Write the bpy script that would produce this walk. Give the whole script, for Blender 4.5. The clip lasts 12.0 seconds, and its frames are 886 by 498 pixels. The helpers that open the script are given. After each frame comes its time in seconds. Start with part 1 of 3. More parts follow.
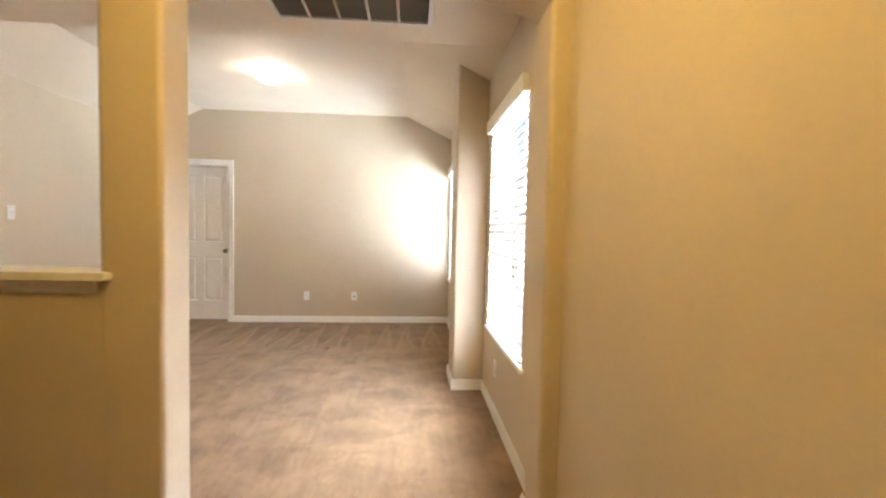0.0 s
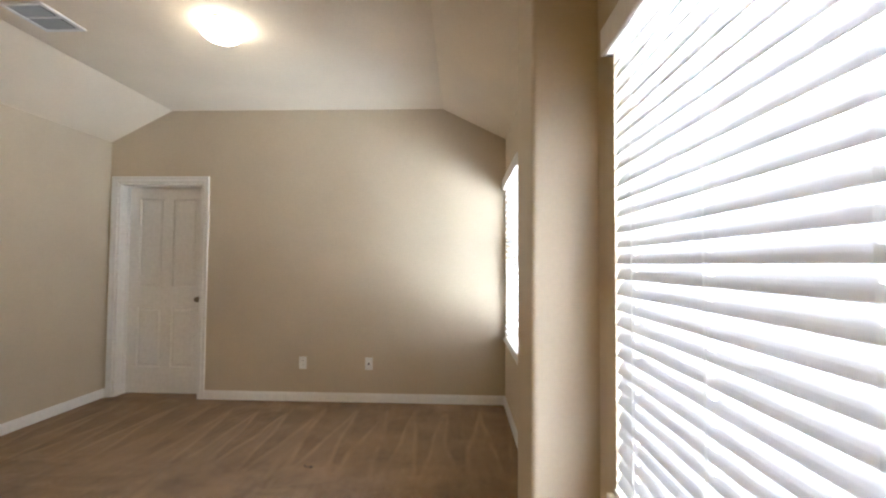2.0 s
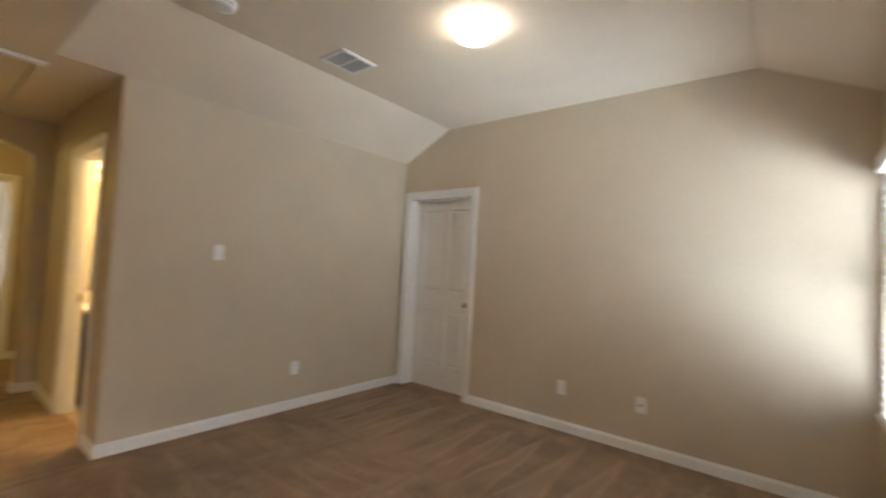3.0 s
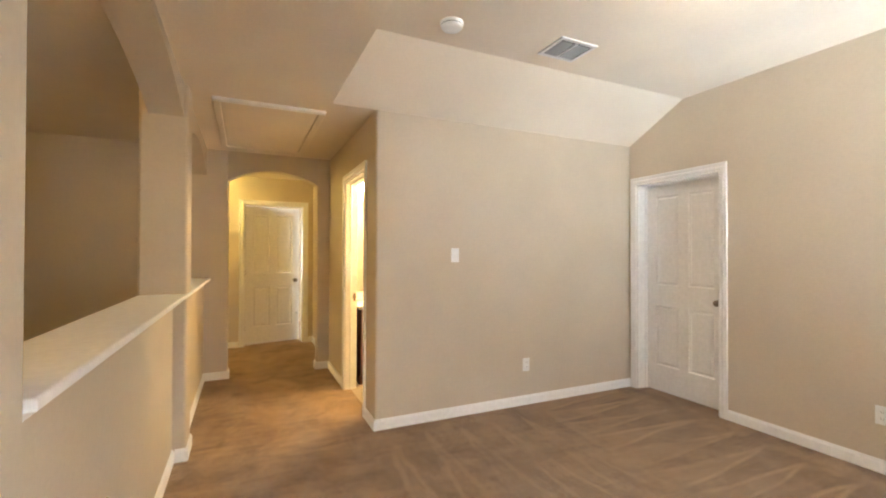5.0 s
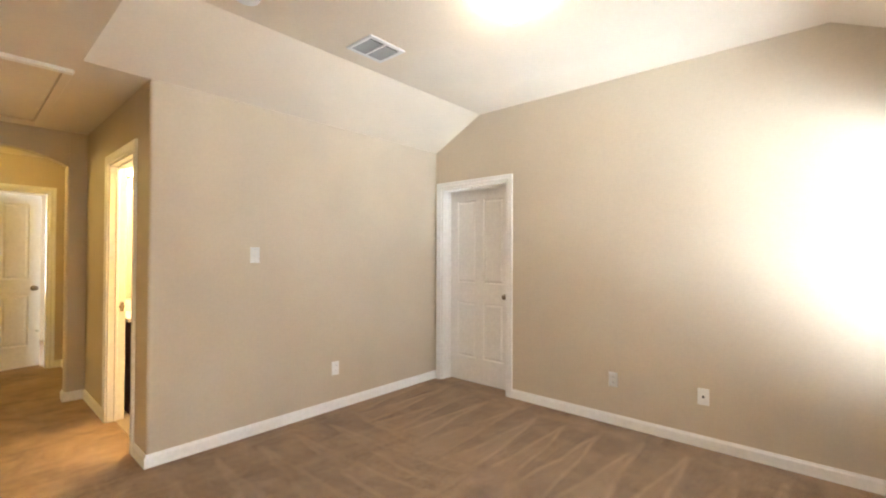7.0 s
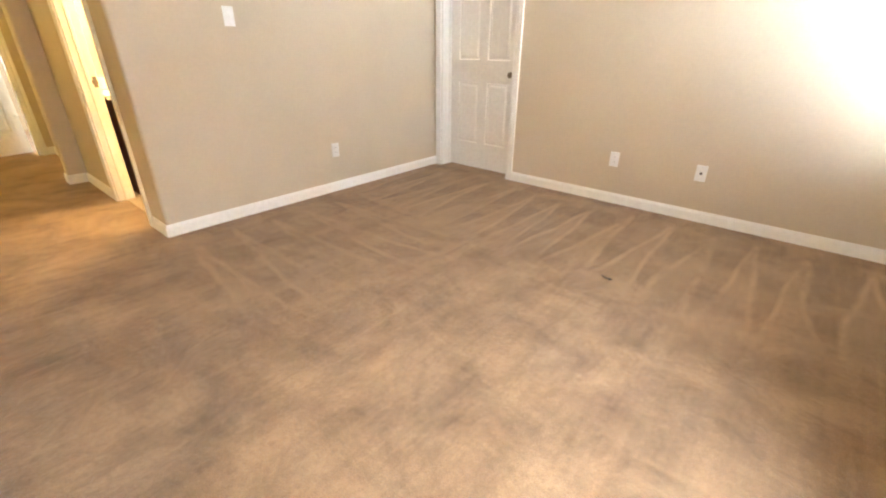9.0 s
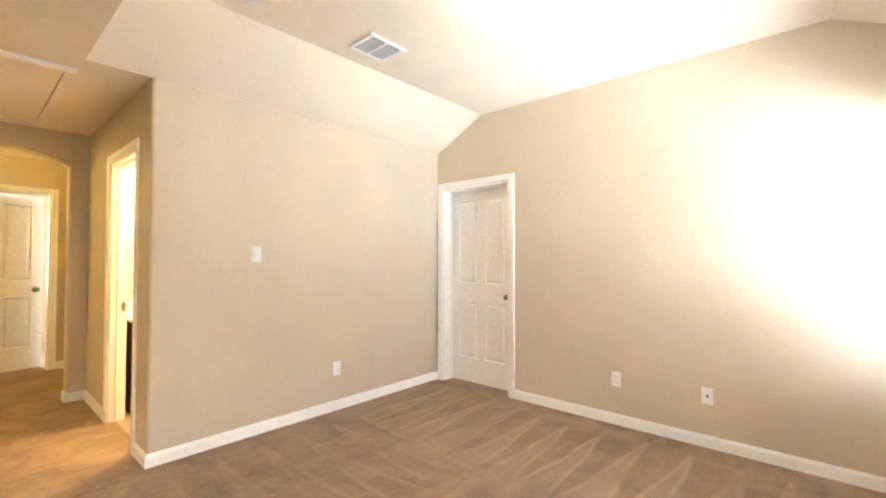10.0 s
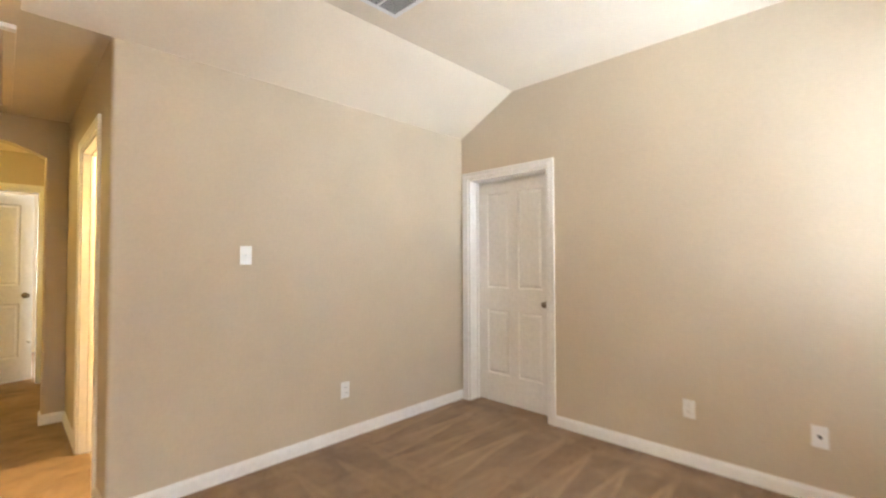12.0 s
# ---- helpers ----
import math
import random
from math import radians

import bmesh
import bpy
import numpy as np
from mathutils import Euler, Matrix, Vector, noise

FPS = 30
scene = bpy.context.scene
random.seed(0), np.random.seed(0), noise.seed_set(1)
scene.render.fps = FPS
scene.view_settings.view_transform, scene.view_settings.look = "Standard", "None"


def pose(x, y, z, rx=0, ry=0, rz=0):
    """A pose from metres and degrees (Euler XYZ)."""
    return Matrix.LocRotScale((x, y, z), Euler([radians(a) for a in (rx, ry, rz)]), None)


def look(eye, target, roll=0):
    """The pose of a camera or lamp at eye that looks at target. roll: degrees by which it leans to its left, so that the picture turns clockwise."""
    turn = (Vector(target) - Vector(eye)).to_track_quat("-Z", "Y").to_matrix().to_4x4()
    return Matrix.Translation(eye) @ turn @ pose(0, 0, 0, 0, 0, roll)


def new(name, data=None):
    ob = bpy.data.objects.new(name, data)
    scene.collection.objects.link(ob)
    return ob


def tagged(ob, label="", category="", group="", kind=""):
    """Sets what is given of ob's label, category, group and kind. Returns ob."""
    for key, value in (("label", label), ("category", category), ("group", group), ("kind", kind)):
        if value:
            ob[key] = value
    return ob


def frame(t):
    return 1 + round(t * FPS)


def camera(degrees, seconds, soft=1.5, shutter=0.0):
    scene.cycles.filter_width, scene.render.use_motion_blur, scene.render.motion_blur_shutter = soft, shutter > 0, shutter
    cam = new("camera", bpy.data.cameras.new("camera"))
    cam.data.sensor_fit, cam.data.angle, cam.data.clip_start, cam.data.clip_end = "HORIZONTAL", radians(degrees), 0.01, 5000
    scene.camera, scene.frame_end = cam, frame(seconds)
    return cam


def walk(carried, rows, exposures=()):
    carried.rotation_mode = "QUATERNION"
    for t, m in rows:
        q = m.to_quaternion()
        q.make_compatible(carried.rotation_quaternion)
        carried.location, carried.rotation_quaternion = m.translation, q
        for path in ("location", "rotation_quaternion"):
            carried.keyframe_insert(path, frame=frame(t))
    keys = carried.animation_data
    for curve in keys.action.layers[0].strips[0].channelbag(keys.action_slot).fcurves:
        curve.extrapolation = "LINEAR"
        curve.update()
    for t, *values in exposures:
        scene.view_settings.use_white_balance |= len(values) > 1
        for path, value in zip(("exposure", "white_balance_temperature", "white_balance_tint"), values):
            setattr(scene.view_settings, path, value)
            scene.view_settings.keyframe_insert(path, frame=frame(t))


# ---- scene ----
cam = camera(91.7, 12.0, soft=2.0, shutter=0.5)
PATH = [
    (0, (0.25, -0.533, 1.255), (0.394, 1.46, 1.168), 1.2),
    (0.5, (0.278, -0.054, 1.312), (0.372, 1.944, 1.27), 1.0),
    (1, (0.315, 0.429, 1.276), (0.233, 2.427, 1.31), 0.8),
    (1.5, (0.317, 0.863, 1.242), (0.205, 2.86, 1.253), 1.3),
    (2, (0.328, 1.243, 1.284), (0.25, 3.24, 1.353), 0.4),
    (2.5, (0.375, 1.6, 1.312), (-0.257, 3.495, 1.405), 1.1),
    (3, (0.321, 1.76, 1.314), (-0.928, 3.32, 1.391), 2.9),
    (3.5, (0.216, 1.746, 1.324), (-1.442, 2.862, 1.398), 1.1),
    (3.7, (0.195, 1.726, 1.326), (-1.565, 2.673, 1.408), 1.2),
    (5.3, (0.141, 1.665, 1.347), (-1.674, 2.506, 1.363), 0.1),
    (5.5, (0.148, 1.676, 1.345), (-1.593, 2.661, 1.366), 0.3),
    (6, (0.151, 1.736, 1.332), (-1.369, 3.035, 1.352), 0.2),
    (6.5, (0.139, 1.77, 1.335), (-1.239, 3.219, 1.37), -0.1),
    (7, (0.126, 1.782, 1.338), (-1.2, 3.279, 1.363), 0.2),
    (7.5, (0.116, 1.779, 1.298), (-1.184, 3.286, 1.101), 0.2),
    (7.7, (0.108, 1.795, 1.253), (-1.174, 3.261, 0.797), 0.1),
    (9.3, (0.049, 1.778, 1.171), (-1.13, 3.144, 0.309), 0.3),
    (9.5, (0.043, 1.784, 1.253), (-1.213, 3.229, 0.674), 0.3),
    (10, (0.118, 1.787, 1.301), (-1.212, 3.279, 1.344), 0.1),
    (10.5, (0.124, 1.79, 1.305), (-1.217, 3.273, 1.35), 0.3),
    (11, (0.091, 1.804, 1.295), (-1.236, 3.301, 1.306), 0.6),
    (11.5, (-0.055, 1.889, 1.265), (-1.384, 3.382, 1.2), -0.9),
    (12, (-0.328, 2.203, 1.298), (-1.724, 3.634, 1.347), -0.2),
]
EXPOSURES = [(0, 1.95), (0.5, 1.8), (1, 1.65), (1.5, 1.37), (2, 1.05), (2.5, 0.75), (3, 0.9), (3.5, 1.27), (3.7, 1.37), (5.3, 1.95), (6, 1.97), (7, 1.98), (7.7, 1.93), (9.3, 2.5), (9.6, 2.55), (10, 2.45), (10.5, 2.22), (11, 2.1), (12, 1.97)]
walk(cam, [(t, look(eye, target, roll)) for t, eye, target, roll in PATH], EXPOSURES)

# ---- light and exposure ----
world = bpy.data.worlds.new("world")
scene.world = world
world.use_nodes = True
wn = world.node_tree
sky = wn.nodes.new("ShaderNodeTexSky")
sky.sky_type, sky.sun_disc = "NISHITA", False
sky.sun_elevation, sky.sun_rotation = radians(50), radians(250)
wn.links.new(sky.outputs[0], wn.nodes["Background"].inputs[0])
wn.nodes["Background"].inputs[1].default_value = 0.1


def area_lamp(name, eye, target, w, h, watts, colour):
    data = bpy.data.lights.new(name, "AREA")
    data.shape, data.size, data.size_y, data.energy, data.color = "RECTANGLE", w, h, watts, colour
    ob = new(name, data)
    ob.matrix_world = look(eye, target)
    return ob


def point_lamp(name, at, watts, colour, radius=0.06):
    data = bpy.data.lights.new(name, "POINT")
    data.energy, data.color, data.shadow_soft_size = watts, colour, radius
    ob = new(name, data)
    ob.location = at
    return ob


DAY = (0.82, 0.91, 1.0)
area_lamp("window_daylight", (1.55, 2.15, 2.0), (0.83, 2.15, 1.4), 1.9, 3.0, 245, DAY)
area_lamp("window_daylight", (1.90, 4.40, 0.1), (0.75, 4.60, 1.4), 2.0, 2.8, 138, (0.70, 0.85, 1.0))
# added inside the closed bedroom, for an unseen window that isn't built
area_lamp("window_daylight", (-8.55, 1.9, 1.4), (-6.0, 1.9, 1.2), 1.0, 1.2, 25, DAY)
point_lamp("landing_bulb", (-0.02, 0.25, 2.24), 5.5, (1.0, 0.63, 0.12), 0.10)
point_lamp("vestibule_bulb", (-6.34, 0.98, 2.27), 6.2, (1.0, 0.78, 0.20), 0.10)
# added fill, clear of the vanity bulbs, so the cabinet front gets light
point_lamp("bath_fill", (-3.98, 3.3, 2.15), 30, (1.0, 0.74, 0.34), 0.08)


# ---- materials ----
def material(name):
    m = bpy.data.materials.new(name)
    m.use_nodes = True
    return m, m.node_tree, m.node_tree.nodes["Principled BSDF"]


def node(t, kind, **sets):
    n = t.nodes.new(kind)
    for k, v in sets.items():
        n.inputs[k].default_value = v
    return n


def coords(t, scale=(1, 1, 1), turn=0.0):
    geo = t.nodes.new("ShaderNodeNewGeometry")
    m = t.nodes.new("ShaderNodeMapping")
    m.inputs["Scale"].default_value = scale
    m.inputs["Rotation"].default_value = (0, 0, turn)
    t.links.new(geo.outputs["Position"], m.inputs["Vector"])
    return m.outputs[0]


def noise_of(t, vec, scale, detail=3.0, rough=0.5, distortion=0.0):
    n = node(t, "ShaderNodeTexNoise", Scale=scale, Detail=detail, Roughness=rough, Distortion=distortion)
    t.links.new(vec, n.inputs["Vector"])
    return n.outputs["Fac"]


def ramp(t, fac, low, high, a=0.3, b=0.7):
    r = t.nodes.new("ShaderNodeValToRGB")
    r.color_ramp.elements[0].position, r.color_ramp.elements[0].color = a, (*low, 1)
    r.color_ramp.elements[1].position, r.color_ramp.elements[1].color = b, (*high, 1)
    t.links.new(fac, r.inputs[0])
    return r.outputs[0]


def mix(t, fac, a, b, mode="MIX"):
    m = t.nodes.new("ShaderNodeMix")
    m.data_type, m.blend_type = "RGBA", mode
    for v, i in ((fac, 0), (a, 6), (b, 7)):
        if isinstance(v, (int, float)):
            m.inputs[i].default_value = v
        elif isinstance(v, tuple):
            m.inputs[i].default_value = (*v, 1)
        else:
            t.links.new(v, m.inputs[i])
    return m.outputs[2]


def bump(t, bsdf, height, strength, distance):
    b = node(t, "ShaderNodeBump", Strength=strength, Distance=distance)
    t.links.new(height, b.inputs["Height"])
    t.links.new(b.outputs[0], bsdf.inputs["Normal"])


def painted(name, colour, rough=0.6, peel=0.25, vary=0.05):
    """Rolled paint on orange-peel plaster: faint roller mottling and a fine relief."""
    m, t, b = material(name)
    v = coords(t)
    lo = tuple(c * (1 - vary) for c in colour)
    hi = tuple(min(1, c * (1 + vary)) for c in colour)
    big = ramp(t, noise_of(t, v, 1.3, 4), lo, hi)
    fine = ramp(t, noise_of(t, v, 60, 2), (0.96, 0.96, 0.96), (1, 1, 1))
    t.links.new(mix(t, 1.0, big, fine, "MULTIPLY"), b.inputs["Base Color"])
    b.inputs["Roughness"].default_value = rough
    if peel:
        bump(t, b, noise_of(t, v, 170, 2), peel, 0.0015)
    return m


def plain(name, colour, rough=0.4, metal=0.0, grain=30.0, vary=0.04):
    m, t, b = material(name)
    v = coords(t)
    lo = tuple(c * (1 - vary) for c in colour)
    hi = tuple(min(1, c * (1 + vary)) for c in colour)
    t.links.new(ramp(t, noise_of(t, v, grain, 3), lo, hi), b.inputs["Base Color"])
    b.inputs["Roughness"].default_value, b.inputs["Metallic"].default_value = rough, metal
    return m


def glowing(name, colour, strength):
    m, t, b = material(name)
    b.inputs["Base Color"].default_value = (0.85, 0.85, 0.83, 1)
    b.inputs["Emission Color"].default_value = (*colour, 1)
    b.inputs["Emission Strength"].default_value = strength
    return m


def calc(t, op, a, b=None, c=None):
    n = t.nodes.new("ShaderNodeMath")
    n.operation = op
    for k, v in enumerate((a, b, c)):
        if v is None:
            continue
        if isinstance(v, (int, float)):
            n.inputs[k].default_value = v
        else:
            t.links.new(v, n.inputs[k])
    return n.outputs[0]


def smooth(t, v, lo, hi):
    n = t.nodes.new("ShaderNodeMapRange")
    n.interpolation_type = "SMOOTHSTEP"
    n.inputs[1].default_value, n.inputs[2].default_value = lo, hi
    t.links.new(v, n.inputs[0])
    return n.outputs[0]


def wedges(t, x, y, wobble, period, phase, near, far, fade):
    """Vacuum strokes: light wedges, a thin line at far, widening towards near, with brushed-up edges."""
    u = calc(t, "FRACT", calc(t, "MULTIPLY_ADD", calc(t, "ADD", x, wobble), 1 / period, phase))
    tri = calc(t, "MULTIPLY", calc(t, "ABSOLUTE", calc(t, "SUBTRACT", u, 0.5)), 2.0)
    v = calc(t, "MULTIPLY_ADD", y, -1 / (far - near), far / (far - near))
    edge = calc(t, "SUBTRACT", calc(t, "MULTIPLY_ADD", v, 0.72, 0.02), tri)
    body = smooth(t, edge, -0.24, 0.26)
    rim = calc(t, "SUBTRACT", 1.0, smooth(t, calc(t, "ABSOLUTE", calc(t, "SUBTRACT", edge, 0.03)), 0.0, 0.20))
    inside = calc(t, "MULTIPLY", smooth(t, y, near - fade, near + fade), smooth(t, calc(t, "MULTIPLY", y, -1.0), -far - 0.03, -far + 0.08))
    return body, rim, inside


def carpet_material():
    """Cut-pile carpet: tufts, and the light and dark strokes that a vacuum cleaner leaves."""
    m, t, b = material("carpet")
    v = coords(t)
    sep = t.nodes.new("ShaderNodeSeparateXYZ")
    t.links.new(v, sep.inputs[0])
    x, y = sep.outputs[0], sep.outputs[1]
    drift = calc(t, "MULTIPLY_ADD", noise_of(t, coords(t, (1, 0.5, 1)), 1.3, 2), 0.26, -0.13)
    ragged = calc(t, "MULTIPLY_ADD", noise_of(t, v, 1.8, 2), 0.40, -0.20)
    body1, rim1, in1 = wedges(t, x, calc(t, "ADD", y, ragged), drift, 0.265, 20.69, 4.00, 5.02, 0.22)
    # strokes that set out from the west wall
    west = calc(t, "MULTIPLY_ADD", x, -1.0, ragged)
    body2, rim2, in2 = wedges(t, y, west, drift, 0.28, 20.2, 1.55, 2.86, 0.30)
    in2 = calc(t, "MULTIPLY", in2, calc(t, "SUBTRACT", 1.0, smooth(t, y, 3.9, 4.3)))
    in2 = calc(t, "MULTIPLY", in2, smooth(t, y, 2.2, 2.6))
    streak1 = noise_of(t, coords(t, (8.5, 1.6, 1), radians(-38)), 1.0, 5, 0.65, 0.25)
    streak2 = noise_of(t, coords(t, (8.0, 1.7, 1), radians(30)), 1.0, 5, 0.65, 0.25)
    where = smooth(t, noise_of(t, v, 0.9, 2), 0.42, 0.58)
    lines = mix(t, where, streak1, streak2)
    blot = noise_of(t, coords(t, (1, 1.3, 1), 0.4), 2.8, 6, 0.66, 0.5)
    lie = mix(t, 0.68, ramp(t, lines, (0, 0, 0), (1, 1, 1), 0.32, 0.68), ramp(t, blot, (0, 0, 0), (1, 1, 1), 0.33, 0.67))
    fine = mix(t, where, noise_of(t, coords(t, (26, 2.6, 1), radians(-34)), 1.0, 3, 0.6, 0.2), noise_of(t, coords(t, (24, 2.8, 1), radians(26)), 1.0, 3, 0.6, 0.2))
    lie = mix(t, 0.14, lie, ramp(t, fine, (0, 0, 0), (1, 1, 1), 0.35, 0.65))
    worn = smooth(t, noise_of(t, v, 2.4, 3, 0.6), 0.30, 0.62)
    for body, rim, inside, weight in ((body2, rim2, in2, 0.55), (body1, rim1, in1, 1.0)):
        lie = mix(t, calc(t, "MULTIPLY", inside, 0.30 * weight), lie, (0.30, 0.30, 0.30))
        lie = mix(t, calc(t, "MULTIPLY", inside, calc(t, "MULTIPLY", body, 0.34 * weight)), lie, (0.85, 0.85, 0.85))
        lie = mix(t, calc(t, "MULTIPLY", inside, calc(t, "MULTIPLY", calc(t, "MULTIPLY", rim, worn), 0.85 * weight)), lie, (1.0, 1.0, 1.0))
    base = ramp(t, lie, (0.200, 0.111, 0.050), (0.505, 0.318, 0.170), 0.12, 0.88)
    tuft = noise_of(t, v, 240, 2, 0.7)
    clump = noise_of(t, v, 45, 3, 0.6)
    base = mix(t, 1.0, base, ramp(t, tuft, (0.66, 0.66, 0.66), (1, 1, 1), 0.3, 0.65), "MULTIPLY")
    base = mix(t, 1.0, base, ramp(t, clump, (0.84, 0.84, 0.84), (1, 1, 1), 0.35, 0.65), "MULTIPLY")
    t.links.new(base, b.inputs["Base Color"])
    b.inputs["Roughness"].default_value = 0.95
    b.inputs["Sheen Weight"].default_value = 0.2
    bump(t, b, mix(t, 0.4, tuft, clump), 0.9, 0.008)
    return m


def slat_material():
    """White faux-wood slats that let some daylight through."""
    m, t, b = material("blind_slat")
    b.inputs["Base Color"].default_value = (0.66, 0.66, 0.69, 1)
    b.inputs["Roughness"].default_value = 0.4
    tr = node(t, "ShaderNodeBsdfTranslucent")
    tr.inputs[0].default_value = (0.9, 0.9, 0.92, 1)
    mx = t.nodes.new("ShaderNodeMixShader")
    mx.inputs[0].default_value = 0.12
    t.links.new(b.outputs[0], mx.inputs[1])
    t.links.new(tr.outputs[0], mx.inputs[2])
    t.links.new(mx.outputs[0], t.nodes["Material Output"].inputs[0])
    return m


def glass_material():
    m, t, b = material("window_glass")
    b.inputs["Transmission Weight"].default_value = 1.0
    b.inputs["Roughness"].default_value = 0.0
    b.inputs["IOR"].default_value = 1.01
    return m


def wood_material():
    m, t, b = material("dark_wood")
    w = noise_of(t, coords(t, (18, 18, 1.2)), 2.0, 5, 0.6, 0.8)
    t.links.new(ramp(t, w, (0.09, 0.030, 0.013), (0.20, 0.075, 0.034)), b.inputs["Base Color"])
    b.inputs["Roughness"].default_value = 0.35
    return m


WALL = painted("beige_wall_paint", (0.636, 0.544, 0.418), 0.55, 0.12)
CEIL = painted("ceiling_paint", (0.83, 0.742, 0.615), 0.7, 0.2)
TRIM = plain("white_trim_paint", (0.92, 0.915, 0.905), 0.35)
DOOR = plain("white_door_paint", (0.89, 0.88, 0.865), 0.38)
PLATE = plain("white_plastic", (0.90, 0.90, 0.89), 0.3)
DARKP = plain("dark_plastic", (0.03, 0.03, 0.03), 0.4)
NICKEL = plain("satin_nickel", (0.26, 0.22, 0.18), 0.3, 1.0)
GRILLE = plain("white_enamelled_metal", (0.78, 0.78, 0.77), 0.35)
# ceiling vent louvres: shade painted in as a greyer copy of the white metal
LOUVRE = plain("shaded_grey_metal", (0.36, 0.365, 0.37), 0.4)
DUCT = plain("grey_filter_cloth", (0.42, 0.42, 0.42), 0.9)
SLAT = slat_material()
GLASS = glass_material()
WOOD = wood_material()
COUNTER = plain("cultured_marble", (0.80, 0.76, 0.68), 0.2)
VINYL = plain("vinyl_floor", (0.45, 0.36, 0.26), 0.4)
CARPET = carpet_material()
LAMPGLASS = glowing("lit_opal_glass", (1.0, 0.90, 0.76), 11.0)
WARMGLASS = glowing("warm_lit_opal_glass", (1.0, 0.72, 0.31), 8.0)
BULB = glowing("lit_bulb", (1.0, 0.84, 0.55), 18.0)
BACKDROP = glowing("bright_overcast_haze", (0.92, 0.96, 1.0), 4.0)
GROUND = plain("dry_grass", (0.12, 0.13, 0.06), 0.95, 0, 3.0, 0.3)
mm, mt, mb = material("mirror_silver")
mb.inputs["Base Color"].default_value = (0.9, 0.9, 0.9, 1)
mb.inputs["Metallic"].default_value, mb.inputs["Roughness"].default_value = 1.0, 0.02
MIRROR = mm


# ---- mesh helpers ----
def mesh_ob(name, bm, mat, parent=None, label="", smooth=False):
    bmesh.ops.recalc_face_normals(bm, faces=bm.faces[:])
    me = bpy.data.meshes.new(name)
    bm.to_mesh(me)
    bm.free()
    me.materials.append(mat)
    if smooth:
        for p in me.polygons:
            p.use_smooth = True
    ob = new(name, me)
    if parent:
        ob.parent = parent
    if label:
        ob["label"] = label
    return ob


def part(name, bm, mat, parent, label="", smooth=False):
    return mesh_ob(name, bm, mat, parent, label, smooth)


def box(bm, lo, hi, bevel=0.0, segments=2, m=None):
    verts = bmesh.ops.create_cube(bm, size=1.0)["verts"]
    for v in verts:
        v.co = Vector([lo[i] + (v.co[i] + 0.5) * (hi[i] - lo[i]) for i in range(3)])
    if bevel:
        edges = list({e for v in verts for e in v.link_edges})
        verts = bmesh.ops.bevel(bm, geom=edges, offset=bevel, segments=segments, affect="EDGES", profile=0.5)["verts"]
    if m:
        bmesh.ops.transform(bm, matrix=m, verts=list({v for v in verts}))
    return bm


def boxes(*specs, bevel=0.0):
    bm = bmesh.new()
    for lo, hi in specs:
        box(bm, lo, hi, bevel)
    return bm


def rounded(poly, radii, steps=5):
    """A plan outline with the corners that have a radius turned into arcs."""
    out = []
    n = len(poly)
    for i, p in enumerate(poly):
        r = radii[i] if radii else 0
        p = Vector(p)
        if not r:
            out.append(p)
            continue
        a = (Vector(poly[i - 1]) - p).normalized()
        b = (Vector(poly[(i + 1) % n]) - p).normalized()
        c = p + (a + b) * r
        for k in range(steps + 1):
            u = k / steps * math.pi / 2
            out.append(c - b * r * math.cos(u) - a * r * math.sin(u))
    return out


def prism(bm, poly, lo, hi, axis="z"):
    """An outline pushed along an axis: z takes (x, y), y takes (x, z), x takes (y, z)."""
    place = {"z": lambda p, h: (p[0], p[1], h), "y": lambda p, h: (p[0], h, p[1]), "x": lambda p, h: (h, p[0], p[1])}[axis]
    a = [bm.verts.new(place(p, lo)) for p in poly]
    b = [bm.verts.new(place(p, hi)) for p in poly]
    n = len(poly)
    for i in range(n):
        bm.faces.new((a[i], a[(i + 1) % n], b[(i + 1) % n], b[i]))
    bm.faces.new(a)
    bm.faces.new(b[::-1])
    return bm


def lathe(bm, profile, steps=40, at=(0, 0, 0)):
    """Turns (radius, z) pairs round the z axis."""
    rings = []
    for r, z in profile:
        if r < 1e-5:
            rings.append([bm.verts.new((at[0], at[1], at[2] + z))])
        else:
            rings.append([bm.verts.new((at[0] + r * math.cos(2 * math.pi * k / steps), at[1] + r * math.sin(2 * math.pi * k / steps), at[2] + z)) for k in range(steps)])
    for a, b in zip(rings, rings[1:]):
        for k in range(steps):
            j = (k + 1) % steps
            if len(a) == 1 and len(b) > 1:
                bm.faces.new((a[0], b[k], b[j]))
            elif len(b) == 1 and len(a) > 1:
                bm.faces.new((a[k], a[j], b[0]))
            elif len(a) > 1:
                bm.faces.new((a[k], a[j], b[j], b[k]))
    return bm


def structure(name, bm, mat, label, smooth=False):
    return tagged(mesh_ob(name, bm, mat, None, "", smooth), label, name.split("_")[0], kind="structure")


def thing(name, label, category, group="", m=None):
    ob = new(name)
    ob.empty_display_size = 0.05
    tagged(ob, label, category, group)
    if m is not None:
        ob.matrix_world = m
    return ob


# ---- plan ----
XW, YN, XE, XE2, XH = -3.04, 5.24, 0.825, 0.75, 0.845
HALL_N, ARCH_X, END_X = 2.575, -5.0, -6.63
PIER_S, PIER_N = 1.11, 1.31
LOW, HIGH = 2.437, 2.74
TOP = 2.95
BULL = 0.02


